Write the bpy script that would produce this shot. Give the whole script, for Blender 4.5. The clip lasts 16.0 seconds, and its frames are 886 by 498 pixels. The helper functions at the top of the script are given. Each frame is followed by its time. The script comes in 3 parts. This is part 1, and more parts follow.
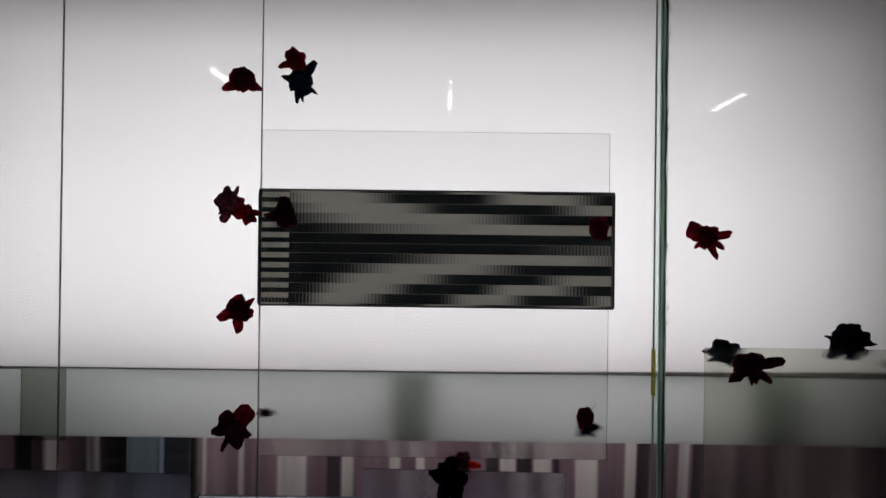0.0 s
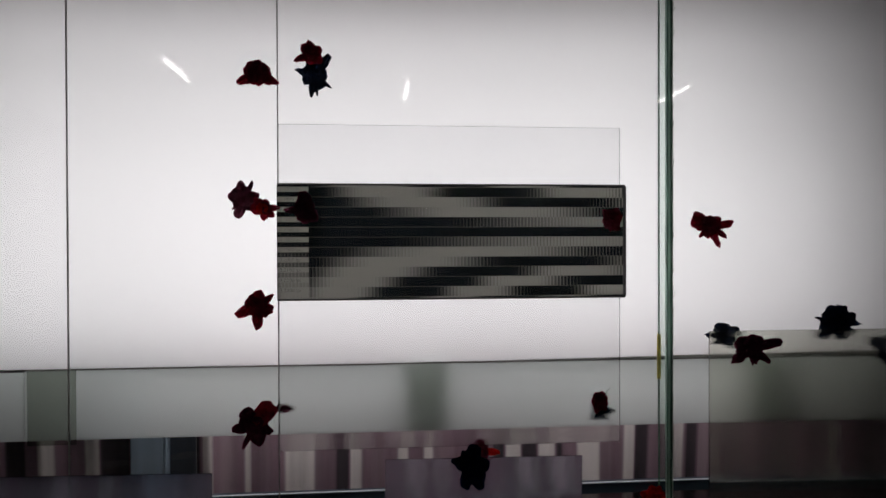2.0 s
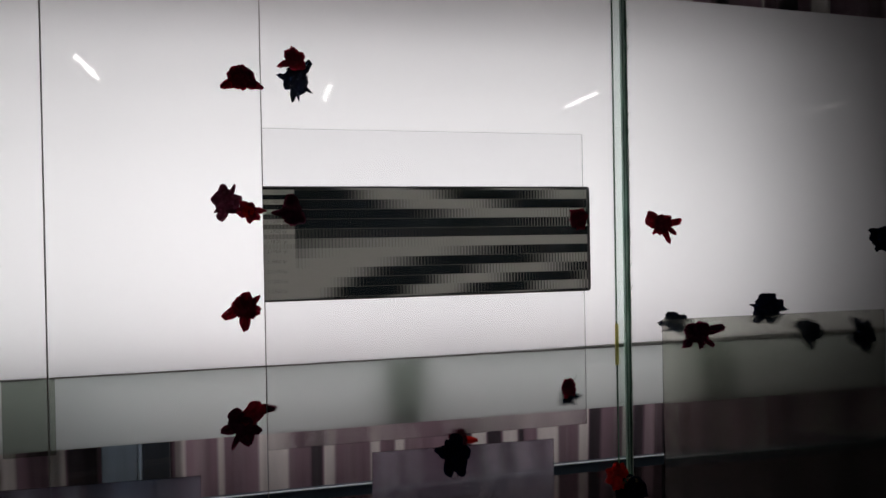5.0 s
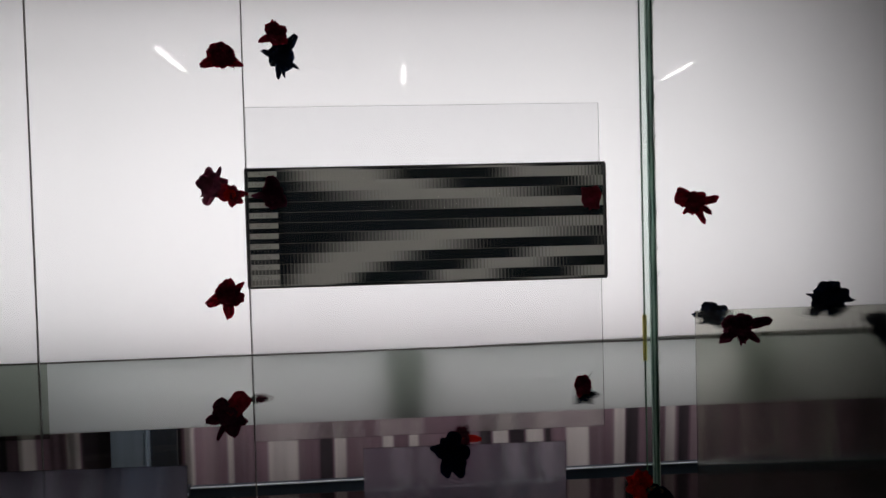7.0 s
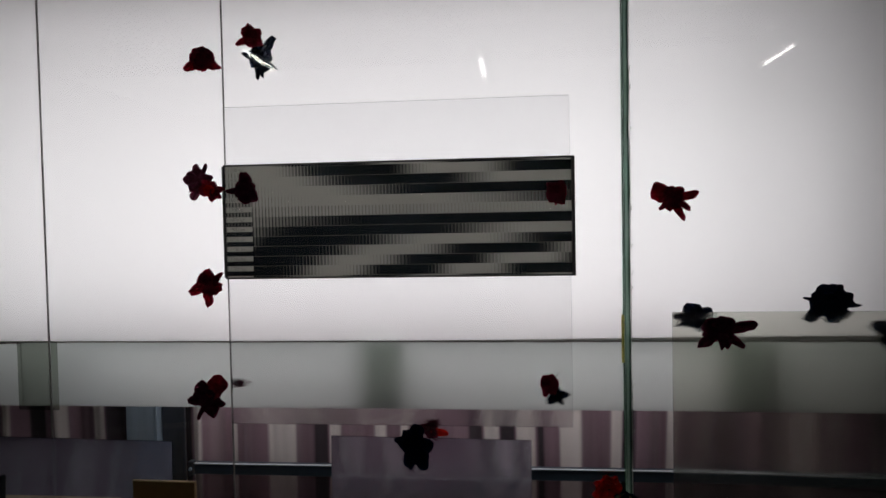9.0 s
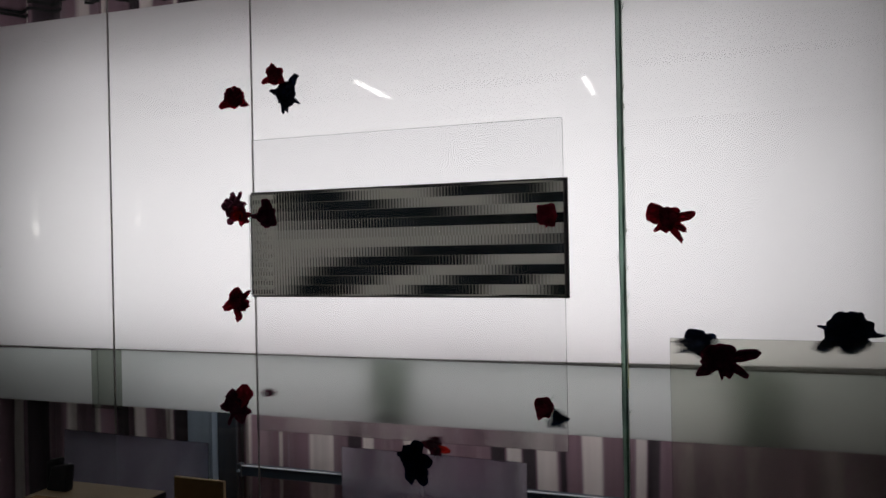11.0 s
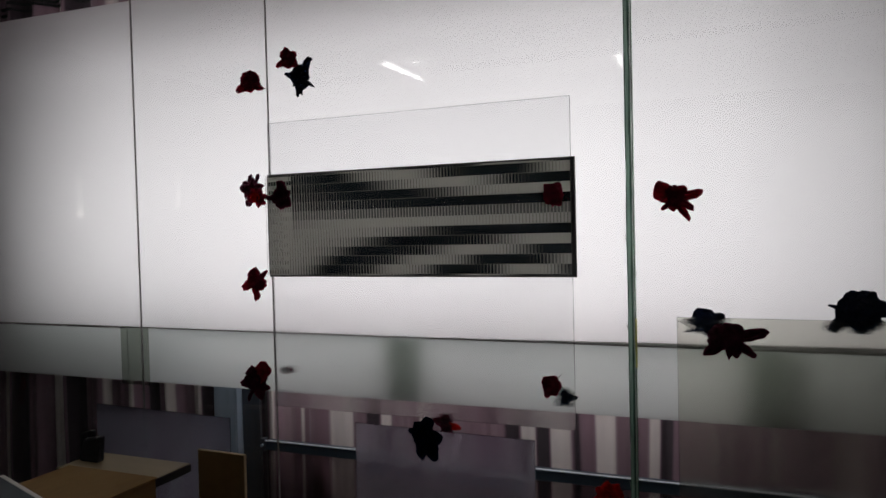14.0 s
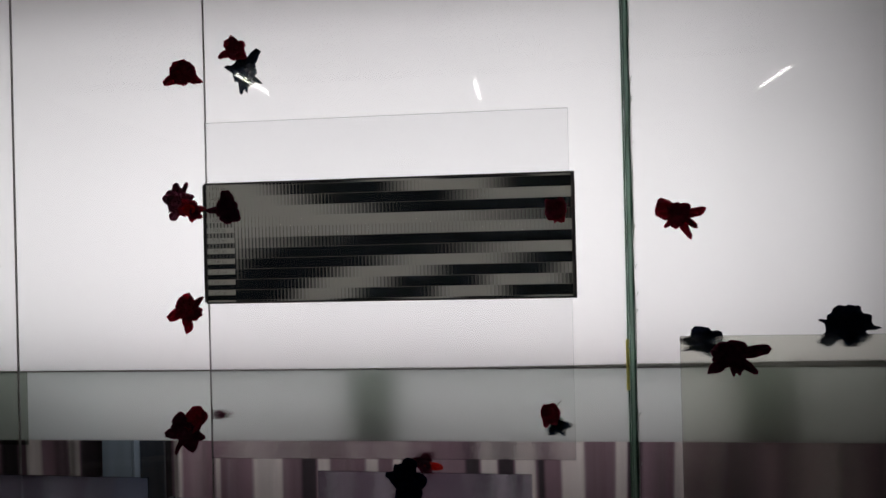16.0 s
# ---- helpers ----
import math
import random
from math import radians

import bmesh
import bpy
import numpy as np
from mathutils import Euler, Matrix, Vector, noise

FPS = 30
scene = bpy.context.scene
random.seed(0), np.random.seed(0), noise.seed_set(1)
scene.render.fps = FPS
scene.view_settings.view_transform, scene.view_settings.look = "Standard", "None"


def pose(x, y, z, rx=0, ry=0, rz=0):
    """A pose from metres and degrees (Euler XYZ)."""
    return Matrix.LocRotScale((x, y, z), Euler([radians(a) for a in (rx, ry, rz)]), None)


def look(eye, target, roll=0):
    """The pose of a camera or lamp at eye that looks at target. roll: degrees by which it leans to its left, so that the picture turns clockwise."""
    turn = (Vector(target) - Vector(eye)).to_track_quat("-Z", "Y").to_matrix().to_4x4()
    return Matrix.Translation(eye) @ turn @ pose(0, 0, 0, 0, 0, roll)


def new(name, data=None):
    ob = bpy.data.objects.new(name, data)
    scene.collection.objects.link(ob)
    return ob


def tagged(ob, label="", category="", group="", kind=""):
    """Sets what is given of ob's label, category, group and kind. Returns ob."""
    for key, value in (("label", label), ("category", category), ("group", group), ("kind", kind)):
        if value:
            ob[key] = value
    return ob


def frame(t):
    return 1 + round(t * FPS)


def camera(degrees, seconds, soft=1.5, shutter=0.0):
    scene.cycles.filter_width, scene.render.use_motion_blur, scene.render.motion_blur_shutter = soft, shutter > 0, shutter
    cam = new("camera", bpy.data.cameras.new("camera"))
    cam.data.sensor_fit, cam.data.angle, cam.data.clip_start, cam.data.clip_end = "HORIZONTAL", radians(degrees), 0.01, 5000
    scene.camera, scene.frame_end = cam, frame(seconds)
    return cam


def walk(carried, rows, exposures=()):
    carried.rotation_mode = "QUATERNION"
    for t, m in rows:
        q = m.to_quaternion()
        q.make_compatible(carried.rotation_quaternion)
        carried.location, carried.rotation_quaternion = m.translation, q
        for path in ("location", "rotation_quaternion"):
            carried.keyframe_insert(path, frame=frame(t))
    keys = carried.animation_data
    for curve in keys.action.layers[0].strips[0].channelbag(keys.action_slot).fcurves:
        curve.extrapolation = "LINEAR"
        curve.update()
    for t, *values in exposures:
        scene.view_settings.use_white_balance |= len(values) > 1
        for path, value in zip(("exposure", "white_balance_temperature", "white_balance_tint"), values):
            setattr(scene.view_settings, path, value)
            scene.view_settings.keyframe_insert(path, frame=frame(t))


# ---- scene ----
cam = camera(63.6, 16.0)
METRES, EYE, TILT, LEAN, TURN = 2.4, 1.4, 0.0, 0.0, 0.2
ROWS = [
    (0.0, 0.0, 0.0, 0.0, -0.0, 0.3, -0.7),
    (0.5, -0.0092, 0.0064, 0.0011, -0.31, 0.64, -0.26),
    (1.0, -0.0486, 0.0008, 0.0014, -5.54, -0.35, 1.23),
    (1.5, -0.086, -0.0056, 0.0018, -7.15, -0.03, -0.39),
    (2.0, -0.0867, -0.0072, 0.0022, -5.57, -0.48, 0.18),
    (2.5, -0.0753, -0.0095, 0.0016, -4.65, -0.05, -0.55),
    (3.0, -0.1039, -0.018, 0.0013, -7.04, -0.52, 1.56),
    (3.5, -0.1392, -0.0286, 0.0027, -12.23, -0.9, 1.25),
    (4.0, -0.1629, -0.0332, 0.0015, -13.29, -0.76, 0.99),
    (4.5, -0.1763, -0.0297, 0.0013, -14.24, -0.27, 0.61),
    (5.0, -0.1763, -0.0276, 0.0017, -13.91, -0.48, 1.03),
    (7.5, -0.0002, 0.0125, -0.0023, -1.42, -1.98, 1.75),
    (8.0, 0.043, 0.0028, -0.0015, 1.8, -2.3, 1.65),
    (8.5, 0.0839, -0.0123, -0.0016, 5.16, -2.08, 0.27),
    (9.0, 0.1101, 0.0066, -0.0026, 5.84, -1.96, 1.08),
    (9.5, 0.1476, 0.0143, -0.0022, 9.92, -0.69, 1.75),
    (12.0, 0.318, 0.0241, -0.0042, 21.79, -0.66, 1.96),
    (12.5, 0.334, 0.0299, -0.0051, 24.43, -1.51, 3.27),
    (13.0, 0.3433, 0.0343, -0.0056, 26.47, -2.41, 3.79),
    (13.5, 0.3395, 0.0327, -0.0061, 25.31, -2.13, 3.44),
    (14.0, 0.2985, 0.0232, -0.0057, 21.76, -1.53, 1.39),
    (14.5, 0.2202, 0.0004, -0.0021, 16.12, -2.63, 1.7),
    (15.0, 0.1791, 0.0075, -0.0045, 12.01, -1.75, 1.58),
    (15.5, 0.1453, 0.0393, -0.0074, 9.36, 0.45, 1.31),
    (16.0, 0.1095, 0.0444, -0.0083, 5.58, 0.13, 1.38),
]
walk(cam, [(t, pose(0, 0, EYE, TILT, LEAN, TURN) @ pose(METRES * x, METRES * y, METRES * z, 90 + pitch, roll, yaw)) for t, x, y, z, yaw, pitch, roll in ROWS])

# ---------------------------------------------------------------- light
world = bpy.data.worlds.new("dim_room_world")
world.use_nodes = True
world.node_tree.nodes["Background"].inputs[0].default_value = (0.6, 0.6, 0.65, 1)
world.node_tree.nodes["Background"].inputs[1].default_value = 0.004
scene.world = world


def area_lamp(name, m, w, h, watts, colour, spread=180):
    d = bpy.data.lights.new(name, "AREA")
    d.shape, d.size, d.size_y, d.energy, d.color = "RECTANGLE", w, h, watts, colour
    d.spread = radians(spread)
    o = new(name, d)
    o.matrix_world = m
    return o


# the backlight between the diffuser boards and the curtain: a row of flat light tiles, dimmer towards both ends
for x0, x1, level in ((-1.80, -1.48, 0.02), (-1.48, -1.20, 0.64), (-1.20, -0.75, 0.94), (-0.75, 0.50, 1.03), (0.50, 0.80, 0.92), (0.80, 1.08, 0.68), (1.08, 1.40, 0.15)):
    x = (x0 + x1) / 2
    for z0, z1, tall in ((1.12, 1.66, 1.09), (1.66, 2.00, 0.86 if -1.2 < x < 0.8 else 0.66)):
        z = (z0 + z1) / 2
        area_lamp("backlight", look((x, 1.99, z), (x, 0.0, z)), x1 - x0, z1 - z0, 2.98 * level * tall * (x1 - x0) * (z1 - z0), (1.0, 0.966, 0.979), 146)
# two unseen fill lamps, added to brighten the curtain below and above the boards
area_lamp("curtain_fill", look((0.02, 1.84, 1.16), (0.02, 2.06, 0.80)), 1.70, 0.05, 2.0, (1.0, 0.93, 0.96), 170)
area_lamp("curtain_fill", look((-0.45, 1.90, 2.05), (-0.45, 2.06, 2.35)), 2.5, 0.04, 1.25, (1.0, 0.93, 0.96), 170)

# ---------------------------------------------------------------- materials


def material(name, base, rough=0.6, metal=0.0, grain=0.0, scale=40.0, bump=0.0, spots=0.0, stretch=(1, 1, 1), transl=0.0, spec=0.5, sheen=0.0):
    m = bpy.data.materials.new(name)
    m.use_nodes = True
    nt = m.node_tree
    b = nt.nodes["Principled BSDF"]
    b.inputs["Roughness"].default_value, b.inputs["Metallic"].default_value = rough, metal
    b.inputs["Specular IOR Level"].default_value = spec
    b.inputs["Sheen Weight"].default_value = sheen
    tc = nt.nodes.new("ShaderNodeTexCoord")
    mp = nt.nodes.new("ShaderNodeMapping")
    mp.inputs["Scale"].default_value = stretch
    nt.links.new(tc.outputs["Object"], mp.inputs[0])
    n1, n2 = nt.nodes.new("ShaderNodeTexNoise"), nt.nodes.new("ShaderNodeTexNoise")
    n1.inputs["Scale"].default_value, n1.inputs["Detail"].default_value = scale, 6
    n2.inputs["Scale"].default_value, n2.inputs["Detail"].default_value = scale / 9, 4
    for n in (n1, n2):
        nt.links.new(mp.outputs[0], n.inputs["Vector"])
    mix = nt.nodes.new("ShaderNodeMix")
    mix.data_type = "FLOAT"
    mix.inputs[0].default_value = 0.5 if spots == 0 else spots
    nt.links.new(n1.outputs["Fac"], mix.inputs[2])
    nt.links.new(n2.outputs["Fac"], mix.inputs[3])
    ramp = nt.nodes.new("ShaderNodeMapRange")
    ramp.inputs["From Min"].default_value, ramp.inputs["From Max"].default_value = 0.3, 0.7
    ramp.inputs["To Min"].default_value, ramp.inputs["To Max"].default_value = 1 - grain, 1 + grain
    nt.links.new(mix.outputs[0], ramp.inputs[0])
    mul = nt.nodes.new("ShaderNodeVectorMath")
    mul.operation = "SCALE"
    mul.inputs[0].default_value = base
    nt.links.new(ramp.outputs[0], mul.inputs["Scale"])
    nt.links.new(mul.outputs[0], b.inputs["Base Color"])
    if bump:
        bp = nt.nodes.new("ShaderNodeBump")
        bp.inputs["Strength"].default_value, bp.inputs["Distance"].default_value = bump, 0.002
        nt.links.new(n1.outputs["Fac"], bp.inputs["Height"])
        nt.links.new(bp.outputs[0], b.inputs["Normal"])
    if transl:
        tr = nt.nodes.new("ShaderNodeBsdfTranslucent")
        nt.links.new(mul.outputs[0], tr.inputs[0])
        ms = nt.nodes.new("ShaderNodeMixShader")
        ms.inputs[0].default_value = transl
        nt.links.new(b.outputs[0], ms.inputs[1])
        nt.links.new(tr.outputs[0], ms.inputs[2])
        nt.links.new(ms.outputs[0], nt.nodes["Material Output"].inputs[0])
    return m


def shader_material(name):
    m = bpy.data.materials.new(name)
    m.use_nodes = True
    nt = m.node_tree
    nt.nodes.remove(nt.nodes["Principled BSDF"])
    return m, nt, nt.nodes["Material Output"]


def glass(name, tint, gloss=1.0, haze=0.0, ior=1.5):
    """A thin clear pane: straight through, mirrored at its face by Fresnel; haze adds some scattering."""
    m, nt, out = shader_material(name)
    tr, gl, fr = (nt.nodes.new("ShaderNodeBsdf" + k) if k != "Fresnel" else nt.nodes.new("ShaderNodeFresnel") for k in ("Transparent", "Glossy", "Fresnel"))
    tr.inputs[0].default_value = (*tint, 1)
    gl.inputs["Roughness"].default_value = 0.0
    fr.inputs[0].default_value = ior
    sc = nt.nodes.new("ShaderNodeMath")
    sc.operation = "MULTIPLY"
    sc.inputs[1].default_value = gloss
    nt.links.new(fr.outputs[0], sc.inputs[0])
    mix = nt.nodes.new("ShaderNodeMixShader")
    nt.links.new(sc.outputs[0], mix.inputs[0])
    nt.links.new(gl.outputs[0], mix.inputs[2])
    if haze:
        df = nt.nodes.new("ShaderNodeBsdfTranslucent")
        df.inputs[0].default_value = (*tint, 1)
        m2 = nt.nodes.new("ShaderNodeMixShader")
        m2.inputs[0].default_value = haze
        nt.links.new(tr.outputs[0], m2.inputs[1])
        nt.links.new(df.outputs[0], m2.inputs[2])
        nt.links.new(m2.outputs[0], mix.inputs[1])
    else:
        nt.links.new(tr.outputs[0], mix.inputs[1])
    nt.links.new(mix.outputs[0], out.inputs[0])
    return m


def rough_glass(name, tint, rough, milk=0.0, ior=1.45, clear=0.0):
    """A sheet with two real faces that blurs what is behind it; milk adds white scattering, clear lets part pass straight."""
    m, nt, out = shader_material(name)
    rf = nt.nodes.new("ShaderNodeBsdfRefraction")
    rf.inputs[0].default_value = (*tint, 1)
    rf.inputs["Roughness"].default_value, rf.inputs["IOR"].default_value = rough, ior
    last = rf
    for k, w in (("Translucent", milk), ("Transparent", clear)):
        if w:
            o = nt.nodes.new("ShaderNodeBsdf" + k)
            o.inputs[0].default_value = (*tint, 1)
            ms = nt.nodes.new("ShaderNodeMixShader")
            ms.inputs[0].default_value = w
            nt.links.new(last.outputs[0], ms.inputs[1])
            nt.links.new(o.outputs[0], ms.inputs[2])
            last = ms
    nt.links.new(last.outputs[0], out.inputs[0])
    return m


def glow(name, colour, strength):
    m, nt, out = shader_material(name)
    e = nt.nodes.new("ShaderNodeEmission")
    e.inputs[0].default_value, e.inputs[1].default_value = (*colour, 1), strength
    nt.links.new(e.outputs[0], out.inputs[0])
    return m


M_BOARD = rough_glass("opal_acrylic", (0.985, 0.985, 0.99), 0.72, milk=0.62)
M_LOWER = rough_glass("frosted_acrylic", (0.71, 0.738, 0.728), 0.72, milk=0.85)
M_PANE = glass("clear_glass", (0.985, 0.992, 0.988))
M_CLEAR = glass("clear_glass_rear_face", (0.99, 0.995, 0.99), gloss=0.0)
M_FIN = glass("green_tinted_glass", (0.90, 0.95, 0.925), gloss=0.0)
M_FILM = glass("clear_surface_film", (1.0, 1.0, 1.0), gloss=0.55)
M_EDGE = material("green_glass_edge", (0.58, 0.71, 0.64), 0.2, grain=0.3, scale=60, stretch=(1, 1, 0.12), transl=0.85)
M_EDGE_DARK = material("dark_glass_edge", (0.20, 0.32, 0.245), 0.2, grain=0.7, scale=60, stretch=(1, 1, 0.12), transl=0.6)
M_SMEAR = material("clear_sealant", (0.82, 0.86, 0.82), 0.3, grain=0.2, transl=0.8)
M_WISP = material("grey_green_sealant_wisps", (0.42, 0.46, 0.42), 0.4, grain=0.3, transl=0.6)
M_BEAD = material("pale_green_sealant", (0.62, 0.74, 0.66), 0.3, grain=0.35, scale=60, stretch=(1, 1, 0.1), transl=0.85)
M_SEAM = material("grey_silicone_joint", (0.36, 0.345, 0.335), 0.6, grain=0.3, scale=30, transl=0.5)


def ribbed(m, pitch, slope, across="X"):
    """Fine lens ribs on a clear sheet, which smear what lies behind: upright ribs sideways, level ones (across Z) up and down."""
    nt = m.node_tree
    tc, sp, mu, si, bp = (nt.nodes.new("ShaderNode" + k) for k in ("TexCoord", "SeparateXYZ", "Math", "Math", "Bump"))
    nt.links.new(tc.outputs["Object"], sp.inputs[0])
    mu.operation, si.operation = "MULTIPLY", "SINE"
    mu.inputs[1].default_value = 2 * math.pi / pitch
    nt.links.new(sp.outputs[across], mu.inputs[0])
    nt.links.new(mu.outputs[0], si.inputs[0])
    bp.inputs["Strength"].default_value = 1.0
    bp.inputs["Distance"].default_value = slope * pitch / (2 * math.pi)
    nt.links.new(si.outputs[0], bp.inputs["Height"])
    for n in nt.nodes:
        if n.type == "BSDF_REFRACTION":
            nt.links.new(bp.outputs[0], n.inputs["Normal"])
    return m


M_SHEET = ribbed(rough_glass("lens_sheet_plastic", (0.950, 0.951, 0.953), 0.13), 0.0012, 0.26)
M_SHEET_SOFT = ribbed(rough_glass("lens_sheet_plastic_hazy", (0.84, 0.83, 0.90), 0.07, milk=0.08), 0.0012, 0.46, "Z")
M_SHEET_BLUE = ribbed(rough_glass("lens_sheet_plastic_bluish", (0.76, 0.77, 0.86), 0.11, milk=0.10), 0.0012, 0.40, "Z")
M_SHEET_GREY = ribbed(rough_glass("lens_sheet_plastic_grey", (0.86, 0.86, 0.82), 0.09, milk=0.02), 0.0012, 0.45)
M_COVER = material("grey_cover_strip", (0.58, 0.58, 0.56), 0.5, grain=0.15, transl=0.6)
M_SHEET_EDGE = glass("sheet_edge", (0.80, 0.80, 0.80), gloss=0.0)
M_ALU = material("brushed_aluminium", (0.34, 0.43, 0.52), 0.45, 0.4, 0.15, 60, stretch=(1, 1, 0.05))
M_ALU_DARK = material("dark_anodised_aluminium", (0.07, 0.08, 0.095), 0.4, 0.6, 0.2, 60, stretch=(1, 1, 0.05))
# pale colour that paints the highlight along the rail's top edge
M_RAIL_HIGHLIGHT = material("pale_rail_highlight", (0.80, 0.86, 0.92), 0.4, 0.2, 0.1)
M_SMOKED = glass("smoked_glass", (0.42, 0.38, 0.385), haze=0.0)
M_ALU_RAIL = material("brushed_aluminium_rail", (0.07, 0.10, 0.135), 0.3, 0.6, 0.15, 60, stretch=(0.05, 1, 1))
M_POST = material("green_grey_translucent_post", (0.71, 0.74, 0.70), 0.5, grain=0.12, scale=20, transl=0.75)
M_POST_CLEAR = glass("green_grey_strip", (0.68, 0.70, 0.665), gloss=0.0)
M_CLOTH = material("striped_cloth_with_fold_shade", (1, 1, 1), 0.9, grain=0.22, scale=34, bump=0.3, stretch=(1, 1, 0.02), transl=0.25, sheen=0.2)
nt = M_CLOTH.node_tree
at, rp = nt.nodes.new("ShaderNodeAttribute"), nt.nodes.new("ShaderNodeValToRGB")
at.attribute_name = "stripe_and_shade"
# dark end of the ramp paints shade between folds, light end the pale stripes
rp.color_ramp.elements[0].color, rp.color_ramp.elements[1].color = (0.055, 0.040, 0.050, 1), (0.90, 0.83, 0.80, 1)
rp.color_ramp.elements.new(0.5).color = (0.31, 0.20, 0.245, 1)
nt.links.new(at.outputs["Fac"], rp.inputs[0])
nt.links.new(rp.outputs[0], next(k for k in nt.nodes if k.type == "VECT_MATH").inputs[0])
M_BLACK = material("black_trim_cloth", (0.012, 0.012, 0.013), 0.8, grain=0.2)
M_PLASTER = material("grey_plaster", (0.32, 0.31, 0.32), 0.9, grain=0.07, scale=12, bump=0.2)
M_CEIL = material("white_ceiling_paint", (0.6, 0.6, 0.6), 0.9, grain=0.04, scale=8)
M_FLOOR = material("grey_floor_tiles", (0.16, 0.155, 0.15), 0.4, grain=0.2, scale=14, bump=0.1)
M_TUBE = glow("lit_tube", (1.0, 0.98, 0.95), 22.0)
# glow turned down for the fourth batten, to keep its mirror image faint
M_TUBE_DIM = glow("dimmed_lit_tube", (1.0, 0.98, 0.95), 1.7)
M_SLOT = glow("lit_slot", (1.0, 0.95, 0.88), 5.0)
M_SLOT_DIM = glow("dim_lit_slot", (1.0, 0.98, 0.95), 1.3)
M_WHITE_METAL = material("white_enamel", (0.7, 0.7, 0.7), 0.4, grain=0.05)
M_ROSE = material("dried_red_petal", (0.38, 0.024, 0.060), 0.8, grain=0.45, scale=60, bump=0.4, transl=0.55)
M_ROSE_DARK = material("dried_dark_red_petal", (0.15, 0.017, 0.048), 0.85, grain=0.5, scale=60, bump=0.4, transl=0.5)
M_ROSE_NAVY = material("dried_blackish_petal", (0.003, 0.008, 0.026), 1.0, spec=0.02, grain=0.5, scale=60, bump=0.4)
M_ROSE_BRIGHT = material("bright_red_petal", (0.78, 0.030, 0.026), 0.6, grain=0.45, scale=50, bump=0.3, transl=0.6)
M_TAN = material("dried_tan_petal", (0.26, 0.20, 0.12), 0.8, grain=0.3, scale=60)
M_CALYX = material("dried_green_brown_calyx", (0.05, 0.045, 0.02), 0.8, grain=0.4, scale=60)
M_WOOD = material("beech_table_top", (0.38, 0.30, 0.18), 0.45, grain=0.15, scale=14, stretch=(0.15, 1, 1))
M_WOOD_DARK = material("dark_table_edge", (0.035, 0.03, 0.028), 0.5, grain=0.2)
M_CARD = material("brown_cardboard", (0.25, 0.14, 0.042), 0.85, grain=0.12, scale=35, bump=0.2, stretch=(1, 0.3, 1))
M_CARD_EDGE = material("pale_cardboard_edge", (0.62, 0.47, 0.27), 0.85, grain=0.15)
M_GREYBOX = material("grey_paper_bag", (0.09, 0.105, 0.11), 0.8, grain=0.12, scale=20)
M_WHITEPAPER = material("white_paper_edge", (0.75, 0.72, 0.66), 0.8, grain=0.06)
M_PLASTIC = material("black_plastic", (0.012, 0.012, 0.014), 0.45, grain=0.2)
M_REDPLASTIC = material("red_plastic_grip", (0.6, 0.03, 0.015), 0.45, grain=0.12)
M_STICK = material("tan_wooden_stick", (0.62, 0.45, 0.30), 0.6, grain=0.2, scale=30, stretch=(1, 1, 0.2))
M_YELLOW = material("yellow_masking_tape", (0.80, 0.72, 0.26), 0.7, grain=0.15, transl=0.6)
M_FRAME = material("dark_grey_frame", (0.10, 0.10, 0.102), 0.45, grain=0.15)
M_INK = material("faded_black_ink", (0.10, 0.10, 0.105), 0.6)


# ---------------------------------------------------------------- mesh helpers


def mesh_of(name, bm, mats, smooth=False):
    me = bpy.data.meshes.new(name)
    bm.normal_update()
    bm.to_mesh(me)
    bm.free()
    for m in mats if isinstance(mats, (list, tuple)) else [mats]:
        me.materials.append(m)
    if smooth:
        me.polygons.foreach_set("use_smooth", [True] * len(me.polygons))
    return me


def part(name, bm, mats, parent=None, label="", smooth=False):
    o = new(name, mesh_of(name, bm, mats, smooth))
    o.parent = parent
    return tagged(o, label) if label else o


def empty(name, loc=(0, 0, 0)):
    o = new(name)
    o.location = loc
    o.empty_display_size = 0.05
    return o


def box(x0, x1, y0, y1, z0, z1, bevel=0.0, bm=None, segs=2):
    bm = bm or bmesh.new()
    made = bmesh.ops.create_cube(bm, size=1, matrix=Matrix.Translation(((x0 + x1) / 2, (y0 + y1) / 2, (z0 + z1) / 2)) @ Matrix.Diagonal((x1 - x0, y1 - y0, z1 - z0, 1)))
    if bevel:
        edges = list({e for v in made["verts"] for e in v.link_edges})
        bmesh.ops.bevel(bm, geom=edges, offset=bevel, segments=segs, affect="EDGES", profile=0.5)
    return bm


def rod(a, b, r0, r1=None, n=12, bm=None):
    bm = bm or bmesh.new()
    a, b = Vector(a), Vector(b)
    m = Matrix.Translation((a + b) / 2) @ (b - a).to_track_quat("Z", "Y").to_matrix().to_4x4()
    bmesh.ops.create_cone(bm, cap_ends=True, segments=n, radius1=r0, radius2=r0 if r1 is None else r1, depth=(b - a).length, matrix=m)
    return bm


# ---------------------------------------------------------------- the setting
DF = 1.672      # front glass
DB = 1.745      # diffuser boards
DC = 2.06       # curtain

